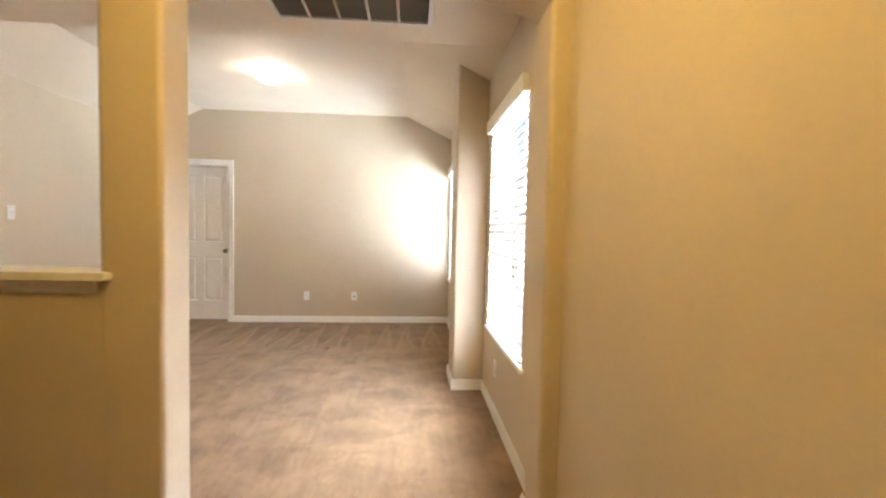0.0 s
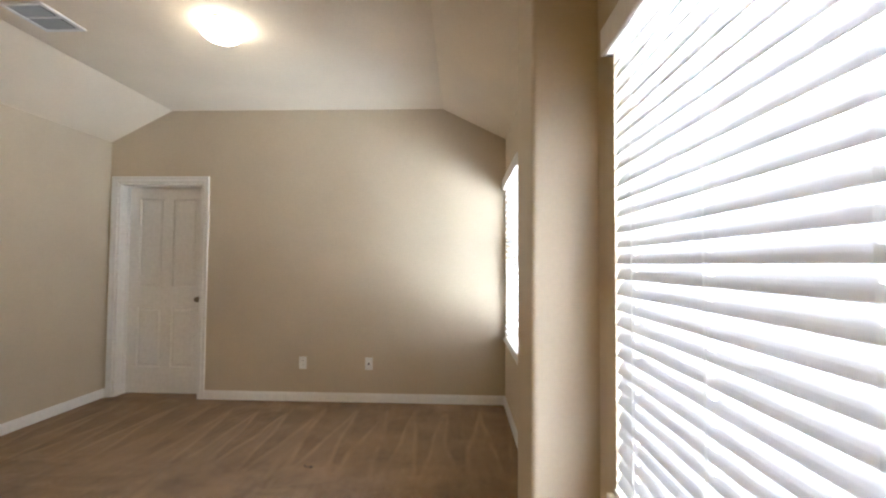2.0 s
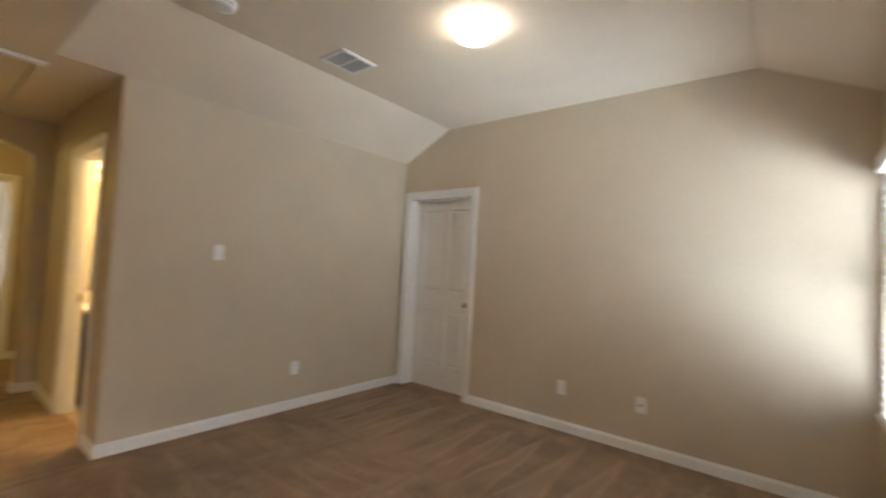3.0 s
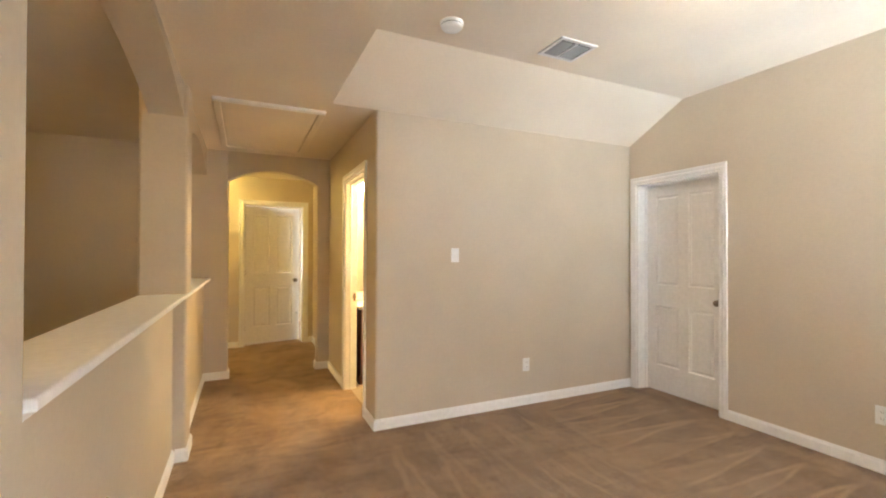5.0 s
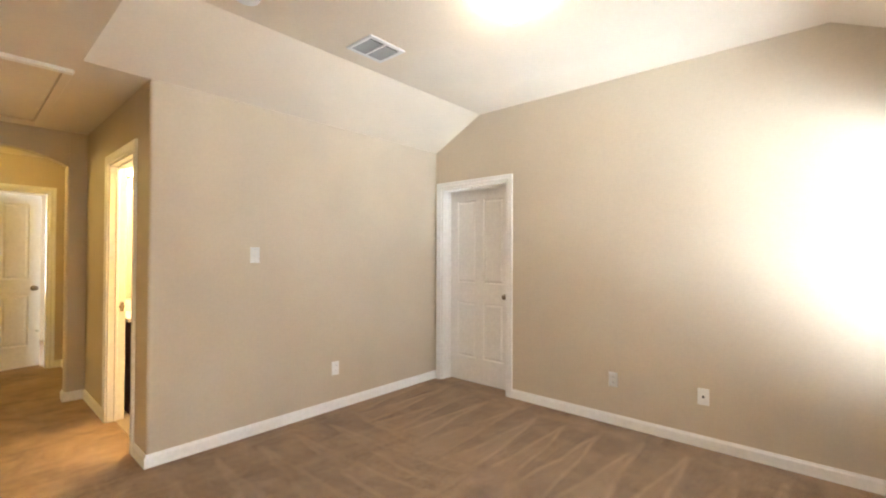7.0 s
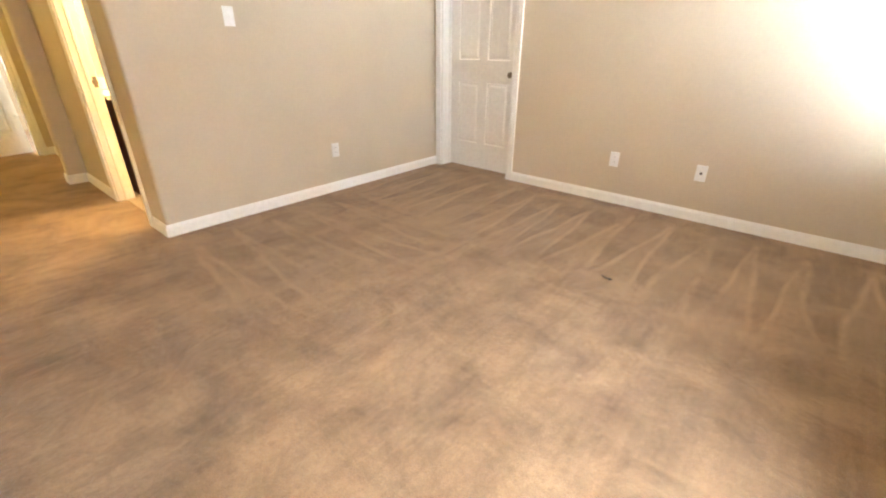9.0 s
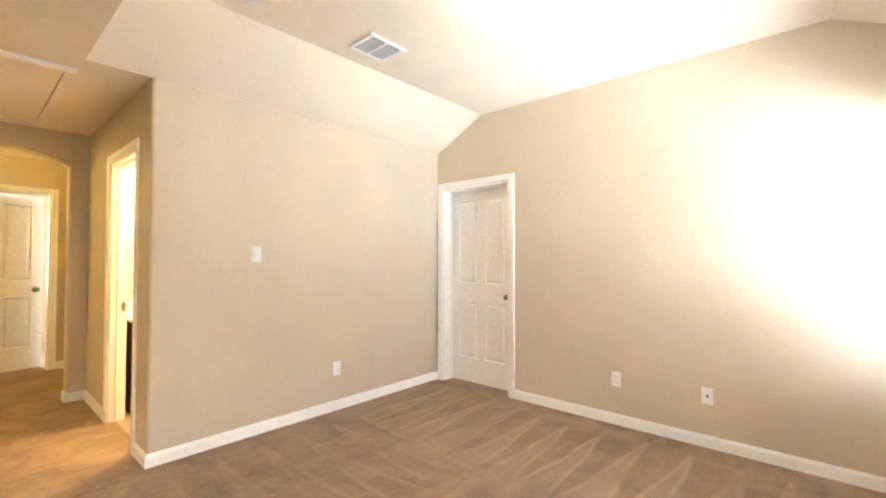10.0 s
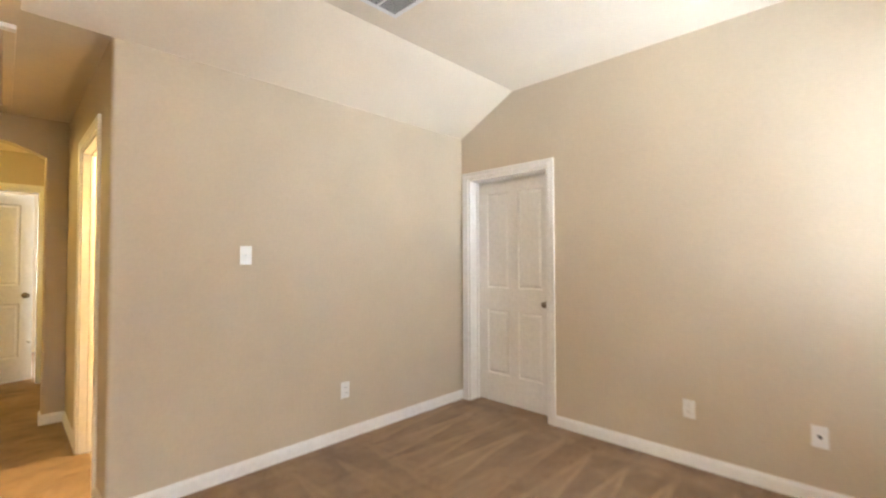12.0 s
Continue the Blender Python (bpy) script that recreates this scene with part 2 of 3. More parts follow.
def wall_with_hole(axis, plane, back, run, z, hole):
    """A wall between plane and back along run, with one opening hole = (a, b, z0, z1)."""
    a, b, z0, z1 = hole
    bm = bmesh.new()
    spans = [(run[0], a, z[0], z[1]), (b, run[1], z[0], z[1]), (a, b, z1, z[1])]
    if z0 > z[0]:
        spans.append((a, b, z[0], z0))
    for s, e, l, h in spans:
        p, q = min(plane, back), max(plane, back)
        if axis == "x":
            box(bm, (p, s, l), (q, e, h))
        else:
            box(bm, (s, p, l), (e, q, h))
    return bm


# floor and ground
structure("floor", boxes(((-8.9, -3.1, -0.2), (1.0, 5.5, 0.0))), CARPET, "brown cut-pile carpet with vacuum cleaner strokes")
structure("floor_bath", boxes(((-4.95, 2.63, 0.0), (-3.165, 4.7, 0.004))), VINYL, "tan vinyl floor of the bathroom")
structure("ground", boxes(((-400, -400, -3.4), (400, 400, -3.0))), GROUND, "dry grass ground far below the windows")

structure("backdrop", boxes(((3.6, -6.0, -3.0), (3.62, 12.0, 8.0))), BACKDROP, "bright hazy daylight outside the windows")

# walls
structure("wall_west", prism(bmesh.new(), rounded([(XW, HALL_N), (XW, YN), (-3.16, YN), (-3.16, HALL_N)], [BULL, 0, 0, 0]), 0, TOP), WALL, "beige painted wall with a rounded outer corner")
structure("wall_hall_north", wall_with_hole("y", HALL_N, 2.69, (ARCH_X, -3.16), (0, TOP), (-4.13, -3.37, 0, 2.045)), WALL, "beige hall wall with the bathroom doorway")
structure("wall_north", wall_with_hole("y", YN, 5.40, (-3.16, 0.98), (0, TOP), (-2.957, -2.122, 0, 2.042)), WALL, "beige painted wall with a white door")
W1 = (1.63, 2.64, 0.54, 2.05)
W2 = (4.20, 5.175, 0.60, 2.05)
structure("wall_east", wall_with_hole("x", XE, 0.985, (PIER_N, 3.0), (0, TOP), W1), WALL, "beige painted window wall")
structure("wall_east_far", wall_with_hole("x", XE2, 0.91, (3.0, YN), (0, TOP), W2), WALL, "beige painted window wall in the corner")
structure("wall_chase", prism(bmesh.new(), rounded([(0.586, 2.80), (0.86, 2.80), (0.86, 3.18), (0.586, 3.18)], [BULL, 0, 0, BULL]), 0, TOP), WALL, "narrow beige chase that stands out between the windows")
structure("wall_landing_east", boxes(((XH, -3.0, 0), (0.985, PIER_N, TOP))), WALL, "beige wall of the landing in warm lamplight")
structure("wall_landing_south", boxes(((ARCH_X - 0.13, -3.12, 0), (1.0, -3.0, TOP))), WALL, "plain beige wall behind the landing")
structure("wall_landing_west", boxes(((ARCH_X - 0.13, -3.0, 0), (ARCH_X + 0.04, PIER_S, TOP))), WALL, "plain beige wall at the landing's far end")


def arch_points(a, b, spring, rise, steps=16):
    """A segmental arch from a to b."""
    half = (b - a) / 2
    r = (half * half + rise * rise) / (2 * rise)
    mid = (a + b) / 2
    out = []
    for k in range(steps + 1):
        x = a + (b - a) * k / steps
        out.append((x, spring + math.sqrt(r * r - (x - mid) ** 2) - (r - rise)))
    return out


def header(bm, a, b, spring, rise, lo, hi, axis):
    pts = arch_points(a, b, spring, rise)
    prism(bm, pts + [(b, TOP), (a, TOP)], lo, hi, axis)


piers = ((-0.885, -0.66, (1, 1), PIER_S, PIER_N), (-3.33, -3.09, (1, 1), 1.062, 1.332), (0.768, XH, (1, 0), PIER_S, PIER_N))
for a, b, (ra, rb), ys, yn in piers:
    pier = prism(bmesh.new(), rounded([(a, ys), (b, ys), (b, yn), (a, yn)], [BULL * ra, BULL * rb, BULL * rb, BULL * ra]), 0, TOP)
    structure("wall_pier", pier, WALL, "beige pier with rounded corners between room and landing")
for a, b, spring, rise in ((-0.67, 0.775, 2.14, 0.15), (-3.10, -0.875, 2.22, 0.17), (ARCH_X, -3.32, 2.16, 0.16)):
    bm = bmesh.new()
    header(bm, a, b, spring, rise, PIER_S + 0.003, PIER_N - 0.003, "y")
    structure("wall_arch", bm, WALL, "beige low arch between two piers")
structure("wall_half", boxes(((-3.10, PIER_S + 0.003, 0), (-0.875, 1.255, 1.05)), ((ARCH_X, PIER_S + 0.003, 0), (-3.32, 1.285, 1.05))), WALL, "beige half wall under a white ledge")

bm = bmesh.new()
prism(bm, rounded([(ARCH_X, PIER_S), (ARCH_X, 1.515), (-5.13, 1.515), (-5.13, PIER_S)], [0, BULL, BULL, 0]), 0, TOP)
prism(bm, rounded([(ARCH_X, 2.435), (ARCH_X, 2.69), (-5.13, 2.69), (-5.13, 2.435)], [BULL, 0, 0, BULL]), 0, TOP)
header(bm, 1.505, 2.445, 2.12, 0.13, ARCH_X - 0.003, -5.127, "x")
structure("wall_hall_arch", bm, WALL, "beige wall with a low arched opening to the vestibule")
structure("wall_vestibule_west", wall_with_hole("x", END_X, -6.75, (0.6, 2.74), (0, TOP), (1.663, 2.487, 0, 2.042)), WALL, "warm lit wall round the vestibule door")
structure("wall_vestibule_north", boxes(((END_X, 2.62, 0), (-5.13, 2.74, TOP))), WALL, "warm lit vestibule wall")
structure("wall_vestibule_south", boxes(((END_X, 0.6, 0), (-5.13, 0.72, TOP))), WALL, "warm lit vestibule wall")
structure("wall_bedroom", boxes(((-8.9, 0.4, 0), (-6.75, 0.52, TOP)), ((-8.9, 3.4, 0), (-6.75, 3.52, TOP)), ((-8.9, 0.52, 0), (-8.78, 3.4, TOP)), ((-6.75, 2.74, 0), (-6.63, 3.4, TOP)), ((-6.75, 0.52, 0), (-6.63, 0.6, TOP))), WALL, "beige walls of the bedroom behind the door")
structure("wall_bath", boxes(((-4.78, 2.69, 0), (-4.66, 4.6, TOP)), ((-4.66, 4.6, 0), (-3.16, 4.72, TOP))), WALL, "beige bathroom walls")

# ceilings
bm = boxes(((-8.9, -3.1, LOW), (XW, 5.5, TOP + 0.05)), ((XW, -3.1, LOW), (1.0, 2.245, TOP + 0.05)))
structure("ceiling_low", bm, CEIL, "low cream ceiling over hall and landing")
prof = [(XW, LOW), (-2.45, HIGH), (0.16, HIGH), (XE2, 2.45), (1.0, 2.327), (1.0, TOP + 0.05), (XW, TOP + 0.05)]
structure("ceiling_room", prism(bmesh.new(), prof, 2.246, 5.5, "y"), CEIL, "cream ceiling with sloped sides")


# ---- trim ----
def baseboard(p, q, side):
    """A moulded skirting from p to q; side: the way it stands out from the wall."""
    p, q, side = Vector(p), Vector(q), Vector(side)
    along = (q - p).normalized()
    prof = [(0, 0), (0.014, 0), (0.014, 0.064), (0.011, 0.070), (0.008, 0.074), (0.006, 0.083), (0, 0.083)]
    bm = bmesh.new()
    ends = []
    for end in (p, q):
        ends.append([bm.verts.new((end.x + side.x * o, end.y + side.y * o, z)) for o, z in prof])
    n = len(prof)
    for i in range(n):
        bm.faces.new((ends[0][i], ends[0][(i + 1) % n], ends[1][(i + 1) % n], ends[1][i]))
    bm.faces.new(ends[0])
    bm.faces.new(ends[1][::-1])
    return structure("baseboard", bm, TRIM, "white moulded baseboard on the carpet")


T = 0.014
baseboard((XW, HALL_N), (XW, YN), (1, 0))
baseboard((-2.062, YN), (XE2, YN), (0, -1))
baseboard((XE2, YN - T), (XE2, 3.18), (-1, 0))
baseboard((0.586, 3.18 + T), (0.586, 2.80 - T), (-1, 0))
baseboard((0.586, 2.80), (XE, 2.80), (0, -1))
baseboard((XE, 2.80 - T), (XE, PIER_N), (-1, 0))
baseboard((0.768, PIER_N + T), (0.768, PIER_S - T), (-1, 0))
baseboard((XW + T, HALL_N), (-3.31, HALL_N), (0, -1))
baseboard((-4.19, HALL_N), (ARCH_X, HALL_N), (0, -1))
baseboard((ARCH_X, 2.435 - T), (ARCH_X, HALL_N - T), (1, 0))
baseboard((ARCH_X, 2.435), (-5.13, 2.435), (0, -1))
baseboard((ARCH_X, 1.285), (ARCH_X, 1.515 + T), (1, 0))
baseboard((ARCH_X, 1.515), (-5.13, 1.515), (0, 1))
baseboard((-0.885 - T, PIER_N), (-0.66 + T, PIER_N), (0, 1))
baseboard((-0.66, PIER_S), (-0.66, PIER_N), (1, 0))
baseboard((-0.885, 1.255), (-3.09, 1.255), (0, 1))
baseboard((-3.09, 1.255 + T), (-3.09, 1.332 + T), (1, 0))
baseboard((-3.09, 1.332), (-3.33, 1.332), (0, 1))
baseboard((-3.33, 1.285), (ARCH_X, 1.285), (0, 1))
baseboard((END_X, 0.72), (END_X, 1.60), (1, 0))
baseboard((END_X, 2.55), (END_X, 2.62), (1, 0))
baseboard((END_X, 2.62), (-5.13, 2.62), (0, -1))
baseboard((XH, -3.0), (XH, PIER_S), (-1, 0))

# ledge on the half wall, with a small moulding under its nosing
bm = bmesh.new()
prism(bm, rounded([(-4.985, 1.07), (-0.835, 1.07), (-0.835, 1.108), (-0.888, 1.108), (-0.888, 1.325), (-4.985, 1.352)], [0, 0.01, 0, 0, 0, 0]), 1.050, 1.078)
bmesh.ops.bevel(bm, geom=[e for e in bm.edges if abs(e.verts[0].co.z - e.verts[1].co.z) < 1e-6], offset=0.008, segments=3, affect="EDGES", profile=0.5)
ledge = structure("trim_ledge", bm, TRIM, "white painted ledge board along the half wall")
cove = [(0, 1.0), (0.006, 1.0), (0.006, 1.012), (0.014, 1.024), (0.020, 1.040), (0.024, 1.049), (0, 1.049)]
bm = bmesh.new()
prism(bm, [(PIER_S - o, z) for o, z in cove], -3.09, -0.888, "x")
prism(bm, [(1.255 + o, z) for o, z in cove], -3.09, -0.888, "x")
structure("trim_cove", bm, TRIM, "white cove moulding under the ledge")


def casing(name, a, b, top, face, out, axis="x", w=0.060, label="white moulded door casing"):
    """Moulded casing round an opening from a to b, on the wall plane face, standing out along out (+1 or -1)."""
    prof = [(0, 0), (0, 0.011), (0.006, 0.014), (0.02, 0.015), (0.030, 0.012), (0.050, 0.017), (w, 0.017), (w, 0)]
    bm = bmesh.new()
    path = [((a, 0.0), (-1, 0)), ((a, top), (-1, 1)), ((b, top), (1, 1)), ((b, 0.0), (1, 0))]
    rings = []
    for (s, z), (ds, dz) in path:
        ring = []
        for o, d in prof:
            u, h, f = s + ds * o, z + dz * o, face + out * d
            ring.append(bm.verts.new((u, f, h) if axis == "x" else (f, u, h)))
        rings.append(ring)
    n = len(prof)
    for r, q in zip(rings, rings[1:]):
        for i in range(n):
            bm.faces.new((r[i], r[(i + 1) % n], q[(i + 1) % n], q[i]))
    bm.faces.new(rings[0])
    bm.faces.new(rings[-1][::-1])
    return structure(name, bm, TRIM, label)


def jamb(a, b, top, lo, hi, stop, axis="x"):
    """White lining boards of a doorway with a door stop at depth stop."""
    t = 0.018
    sp = [((a, lo, 0), (a + t, hi, top)), ((b - t, lo, 0), (b, hi, top)), ((a + t, lo, top - t), (b - t, hi, top))]
    s0, s1 = stop
    if s1 > s0:
        sp += [((a + t, s0, 0), (a + t + 0.011, s1, top - t)), ((b - t - 0.011, s0, 0), (b - t, s1, top - t)), ((a + t + 0.011, s0, top - t - 0.011), (b - t - 0.011, s1, top - t))]
    bm = bmesh.new()
    for l, h in sp:
        if axis == "y":
            l, h = (l[1], l[0], l[2]), (h[1], h[0], h[2])
        box(bm, l, h, 0.0015, 1)
    return structure("trim_jamb", bm, TRIM, "white painted door lining")


def panel_door(name, w, h, label, knob_side=1):
    """A four-panel moulded door, hinge edge at the origin, face looking to -y."""
    d = thing(name, label, "door")
    th = 0.035
    st, mid = 0.105, 0.095
    pw = (w - 2 * st - mid) / 2
    xs = [st, st + pw, st + pw + mid, w - st]
    zs = [0.25, 0.83, 1.03, h - 0.115]
    bm = boxes(((0, 0, 0), (st, th, h)), ((xs[1], 0, 0), (xs[2], th, h)), ((w - st, 0, 0), (w, th, h)))
    for a, b in ((0, 1), (2, 3)):
        for lo, hi in ((0, zs[0]), (zs[1], zs[2]), (zs[3], h)):
            box(bm, (xs[a], 0, lo), (xs[b], th, hi))
    part("slab", bm, DOOR, d)
    for a, b in ((0, 1), (2, 3)):
        for lo, hi in ((zs[0], zs[1]), (zs[2], zs[3])):
            bm = bmesh.new()
            loops = []
            for inset, depth in ((0, 0.0), (0.007, 0.012), (0.016, 0.013), (0.034, 0.003), (0.040, 0.003)):
                loops.append([bm.verts.new(p) for p in ((xs[a] + inset, depth, lo + inset), (xs[b] - inset, depth, lo + inset), (xs[b] - inset, depth, hi - inset), (xs[a] + inset, depth, hi - inset))])
            for p, q in zip(loops, loops[1:]):
                for i in range(4):
                    bm.faces.new((p[i], p[(i + 1) % 4], q[(i + 1) % 4], q[i]))
            bm.faces.new(loops[-1])
            back = [bm.verts.new((v.co.x, th - 0.004, v.co.z)) for v in loops[0]]
            for i in range(4):
                bm.faces.new((loops[0][i], loops[0][(i + 1) % 4], back[(i + 1) % 4], back[i]))
            bm.faces.new(back[::-1])
            part("door_panel", bm, DOOR, d)
    kx = w - 0.062
    bm = bmesh.new()
    lathe(bm, [(0.0, 0.0), (0.031, 0.0), (0.031, 0.006), (0.027, 0.010), (0.012, 0.012), (0.011, 0.028), (0.020, 0.034), (0.027, 0.044), (0.026, 0.056), (0.018, 0.063), (0.0, 0.065)], 28)
    knob = part("door_knob", bm, NICKEL, d, "satin nickel door knob", True)
    knob.matrix_local = pose(kx, 0, 0.915, 90, 0, 0)
    for z in (0.2, 1.0, 1.8):
        bm = bmesh.new()
        lathe(bm, [(0, 0), (0.006, 0), (0.006, 0.09), (0, 0.09)], 12)
        part("hinge", bm, NICKEL, d, "", True).location = (-0.004, 0.004, z)
    return d


# closet door in the corner, closed, set back in its lining
casing("trim_casing", -2.957, -2.122, 2.042, YN, -1)
jamb(-2.957, -2.122, 2.042, YN, 5.40, (5.335, 5.36))
door = panel_door("door_closet", 0.793, 2.012, "closed white four-panel door with a nickel knob")
door.matrix_world = pose(-2.936, 5.362, 0.008)
structure("wall_closet_back", boxes(((-3.16, 5.401, 0), (-1.9, 5.47, 2.2))), WALL, "plain wall behind the closed door")

# vestibule door, ajar into the bedroom
casing("trim_casing", 1.663, 2.487, 2.042, END_X, 1, "y")
jamb(1.663, 2.487, 2.042, -6.75, END_X, (0, 0), "y")
door = panel_door("door_bedroom", 0.782, 2.012, "white four-panel door standing ajar with nickel knob")
door.matrix_world = pose(-6.70, 1.684, 0.008, 0, 0, 90 + 14)
bm = bmesh.new()
lathe(bm, [(0, 0), (0.016, 0), (0.016, 0.006), (0.008, 0.008), (0.008, 0.04), (0.016, 0.042), (0.016, 0.058), (0, 0.06)], 16)
part("door_stop", bm, PLATE, door, "white rubber door stop", True).matrix_local = pose(0.755, 0, 0.41, 90)

# bathroom doorway
casing("trim_casing", -4.13, -3.37, 2.045, HALL_N, -1)
jamb(-4.13, -3.37, 2.045, HALL_N, 2.69, (2.62, 2.64))
bm = boxes(((-4.1115, 2.655, 0.87), (-4.108, 2.68, 0.945)), ((-4.1125, 2.648, 0.895), (-4.107, 2.684, 0.92)))
tagged(mesh_ob("strike_plate", bm, NICKEL), "small nickel strike plate on the door lining", "strike plate")


# ---- windows and blinds ----
def window(name, face, hole, label):
    """Single-hung window with a sill, set in the wall whose inner face is at face."""
    a, b, z0, z1 = hole
    win = tagged(thing(name, label, "window"), kind="structure")
    fx = face + 0.095
    t = 0.04
    part("window_frame", boxes(((fx, a, z0), (fx + 0.05, a + t, z1)), ((fx, b - t, z0), (fx + 0.05, b, z1)), ((fx, a + t, z0), (fx + 0.05, b - t, z0 + t)), ((fx, a + t, z1 - t), (fx + 0.05, b - t, z1)), bevel=0.003), TRIM, win)
    zm = (z0 + z1) / 2 + 0.02
    part("meeting_rail", boxes(((fx - 0.005, a + t, zm - 0.034), (fx + 0.045, b - t, zm + 0.034)), bevel=0.003), TRIM, win)
    for lo, hi in ((z0 + t, zm - 0.034), (zm + 0.034, z1 - t)):
        p = part("pane", boxes(((fx + 0.02, a + t, lo), (fx + 0.024, b - t, hi))), GLASS, win)
        p.visible_shadow = False
    part("window_sill", boxes(((face - 0.022, a - 0.035, z0 - 0.012), (fx, b + 0.035, z0 + 0.012)), bevel=0.006), TRIM, win)
    return win


def slat_mesh(y0, y1, half, tilt, cords):
    """A thin crowned slat from y0 to y1 with an oblong slot for the lift cord at each of cords."""
    us = (-half, -half / 2, -0.006, 0.006, half / 2, half)
    ys = [y0] + [c + d for c in cords for d in (-0.011, 0.011)] + [y1]
    slots = {(2, 1), (2, 3), (2, 5)}
    bm = bmesh.new()
    grid = []
    for drop in (0.0, 0.0026):
        rows = []
        for u in us:
            crown = 0.003 * (1 - (u / half) ** 2) - drop
            x, z = u * math.cos(tilt) - crown * math.sin(tilt), u * math.sin(tilt) + crown * math.cos(tilt)
            rows.append([bm.verts.new((x, y, z)) for y in ys])
        grid.append(rows)
    top, low = grid
    nu, ny = len(us) - 1, len(ys) - 1
    solid = {(i, j) for i in range(nu) for j in range(ny)} - slots
    for i, j in solid:
        bm.faces.new((top[i][j], top[i + 1][j], top[i + 1][j + 1], top[i][j + 1]))
        bm.faces.new((low[i][j], low[i][j + 1], low[i + 1][j + 1], low[i + 1][j]))
        for (di, dj), (p, q) in (((-1, 0), ((i, j), (i, j + 1))), ((1, 0), ((i + 1, j), (i + 1, j + 1))), ((0, -1), ((i, j), (i + 1, j))), ((0, 1), ((i, j + 1), (i + 1, j + 1)))):
            if (i + di, j + dj) not in solid:
                bm.faces.new((top[p[0]][p[1]], top[q[0]][q[1]], low[q[0]][q[1]], low[p[0]][p[1]]))
    return bm


def blind(face, hole, label, wand_y, lean):
    a, b, z0, z1 = hole
    bl = thing("venetian_blind", label, "blind", "blinds on the windows")
    x = face + 0.014
    bm = bmesh.new()
    box(bm, (face - 0.040, a - 0.012, z1 - 0.085), (face - 0.024, b + 0.012, z1 + 0.004), 0.004)
    box(bm, (face - 0.026, a - 0.012, z1 - 0.085), (face + 0.0, a + 0.004, z1 + 0.004), 0.003)
    box(bm, (face - 0.026, b - 0.004, z1 - 0.085), (face + 0.0, b + 0.012, z1 + 0.004), 0.003)
    part("valance", bm, TRIM, bl, "white valance board")
    part("head_rail", boxes(((face - 0.02, a + 0.006, z1 - 0.055), (face + 0.04, b - 0.006, z1 - 0.004))), TRIM, bl)
    pitch, tilt, half = 0.0492, radians(lean), 0.0295
    n = int((z1 - 0.07 - z0 - 0.05) / pitch)
    cords = (a + 0.14, (a + b) / 2, b - 0.14)
    first = slat_mesh(a + 0.008, b - 0.008, half, tilt, cords)
    first = part("slat", first, SLAT, bl)
    rnd = random.Random(7)
    for i in range(n):
        s = first if i == 0 else new("slat", first.data)
        s.parent = bl
        s.location = (x + rnd.uniform(-0.0008, 0.0008), 0, z1 - 0.095 - i * pitch)
        s.rotation_euler = (rnd.uniform(-0.0012, 0.0012), rnd.uniform(-0.03, 0.03), 0)
    low = z1 - 0.095 - n * pitch
    part("bottom_rail", boxes(((x - 0.025, a + 0.008, low - 0.012), (x + 0.025, b - 0.008, low + 0.008)), bevel=0.004), TRIM, bl)
    for yy in cords:
        part("ladder_cord", boxes(((x - 0.0185, yy - 0.001, low), (x - 0.0170, yy + 0.001, z1 - 0.06)), ((x + 0.0170, yy - 0.001, low), (x + 0.0185, yy + 0.001, z1 - 0.06))), PLATE, bl)
    for i, dz in ((0, 0.0), (1, 0.05)):
        yy = wand_y - 0.012 * i
        part("pull_cord", boxes(((face - 0.045, yy - 0.0009, 1.095 - dz), (face - 0.0432, yy + 0.0009, z1 - 0.06))), PLATE, bl)
        bm = bmesh.new()
        lathe(bm, [(0, 0), (0.005, 0.002), (0.006, 0.012), (0.003, 0.035), (0, 0.036)], 12, (face - 0.0441, yy, 1.06 - dz))
        part("tassel", bm, PLATE, bl, "", True)
    return bl


window("window_1", XE, W1, "white single-hung window behind closed blinds")
window("window_2", XE2, W2, "white single-hung window in the room corner")
blind(XE, W1, "white two-inch venetian blind, slats tilted nearly closed", 1.685, 62)
blind(XE2, W2, "white two-inch venetian blind in the room corner, slats half open", 4.35, -29)


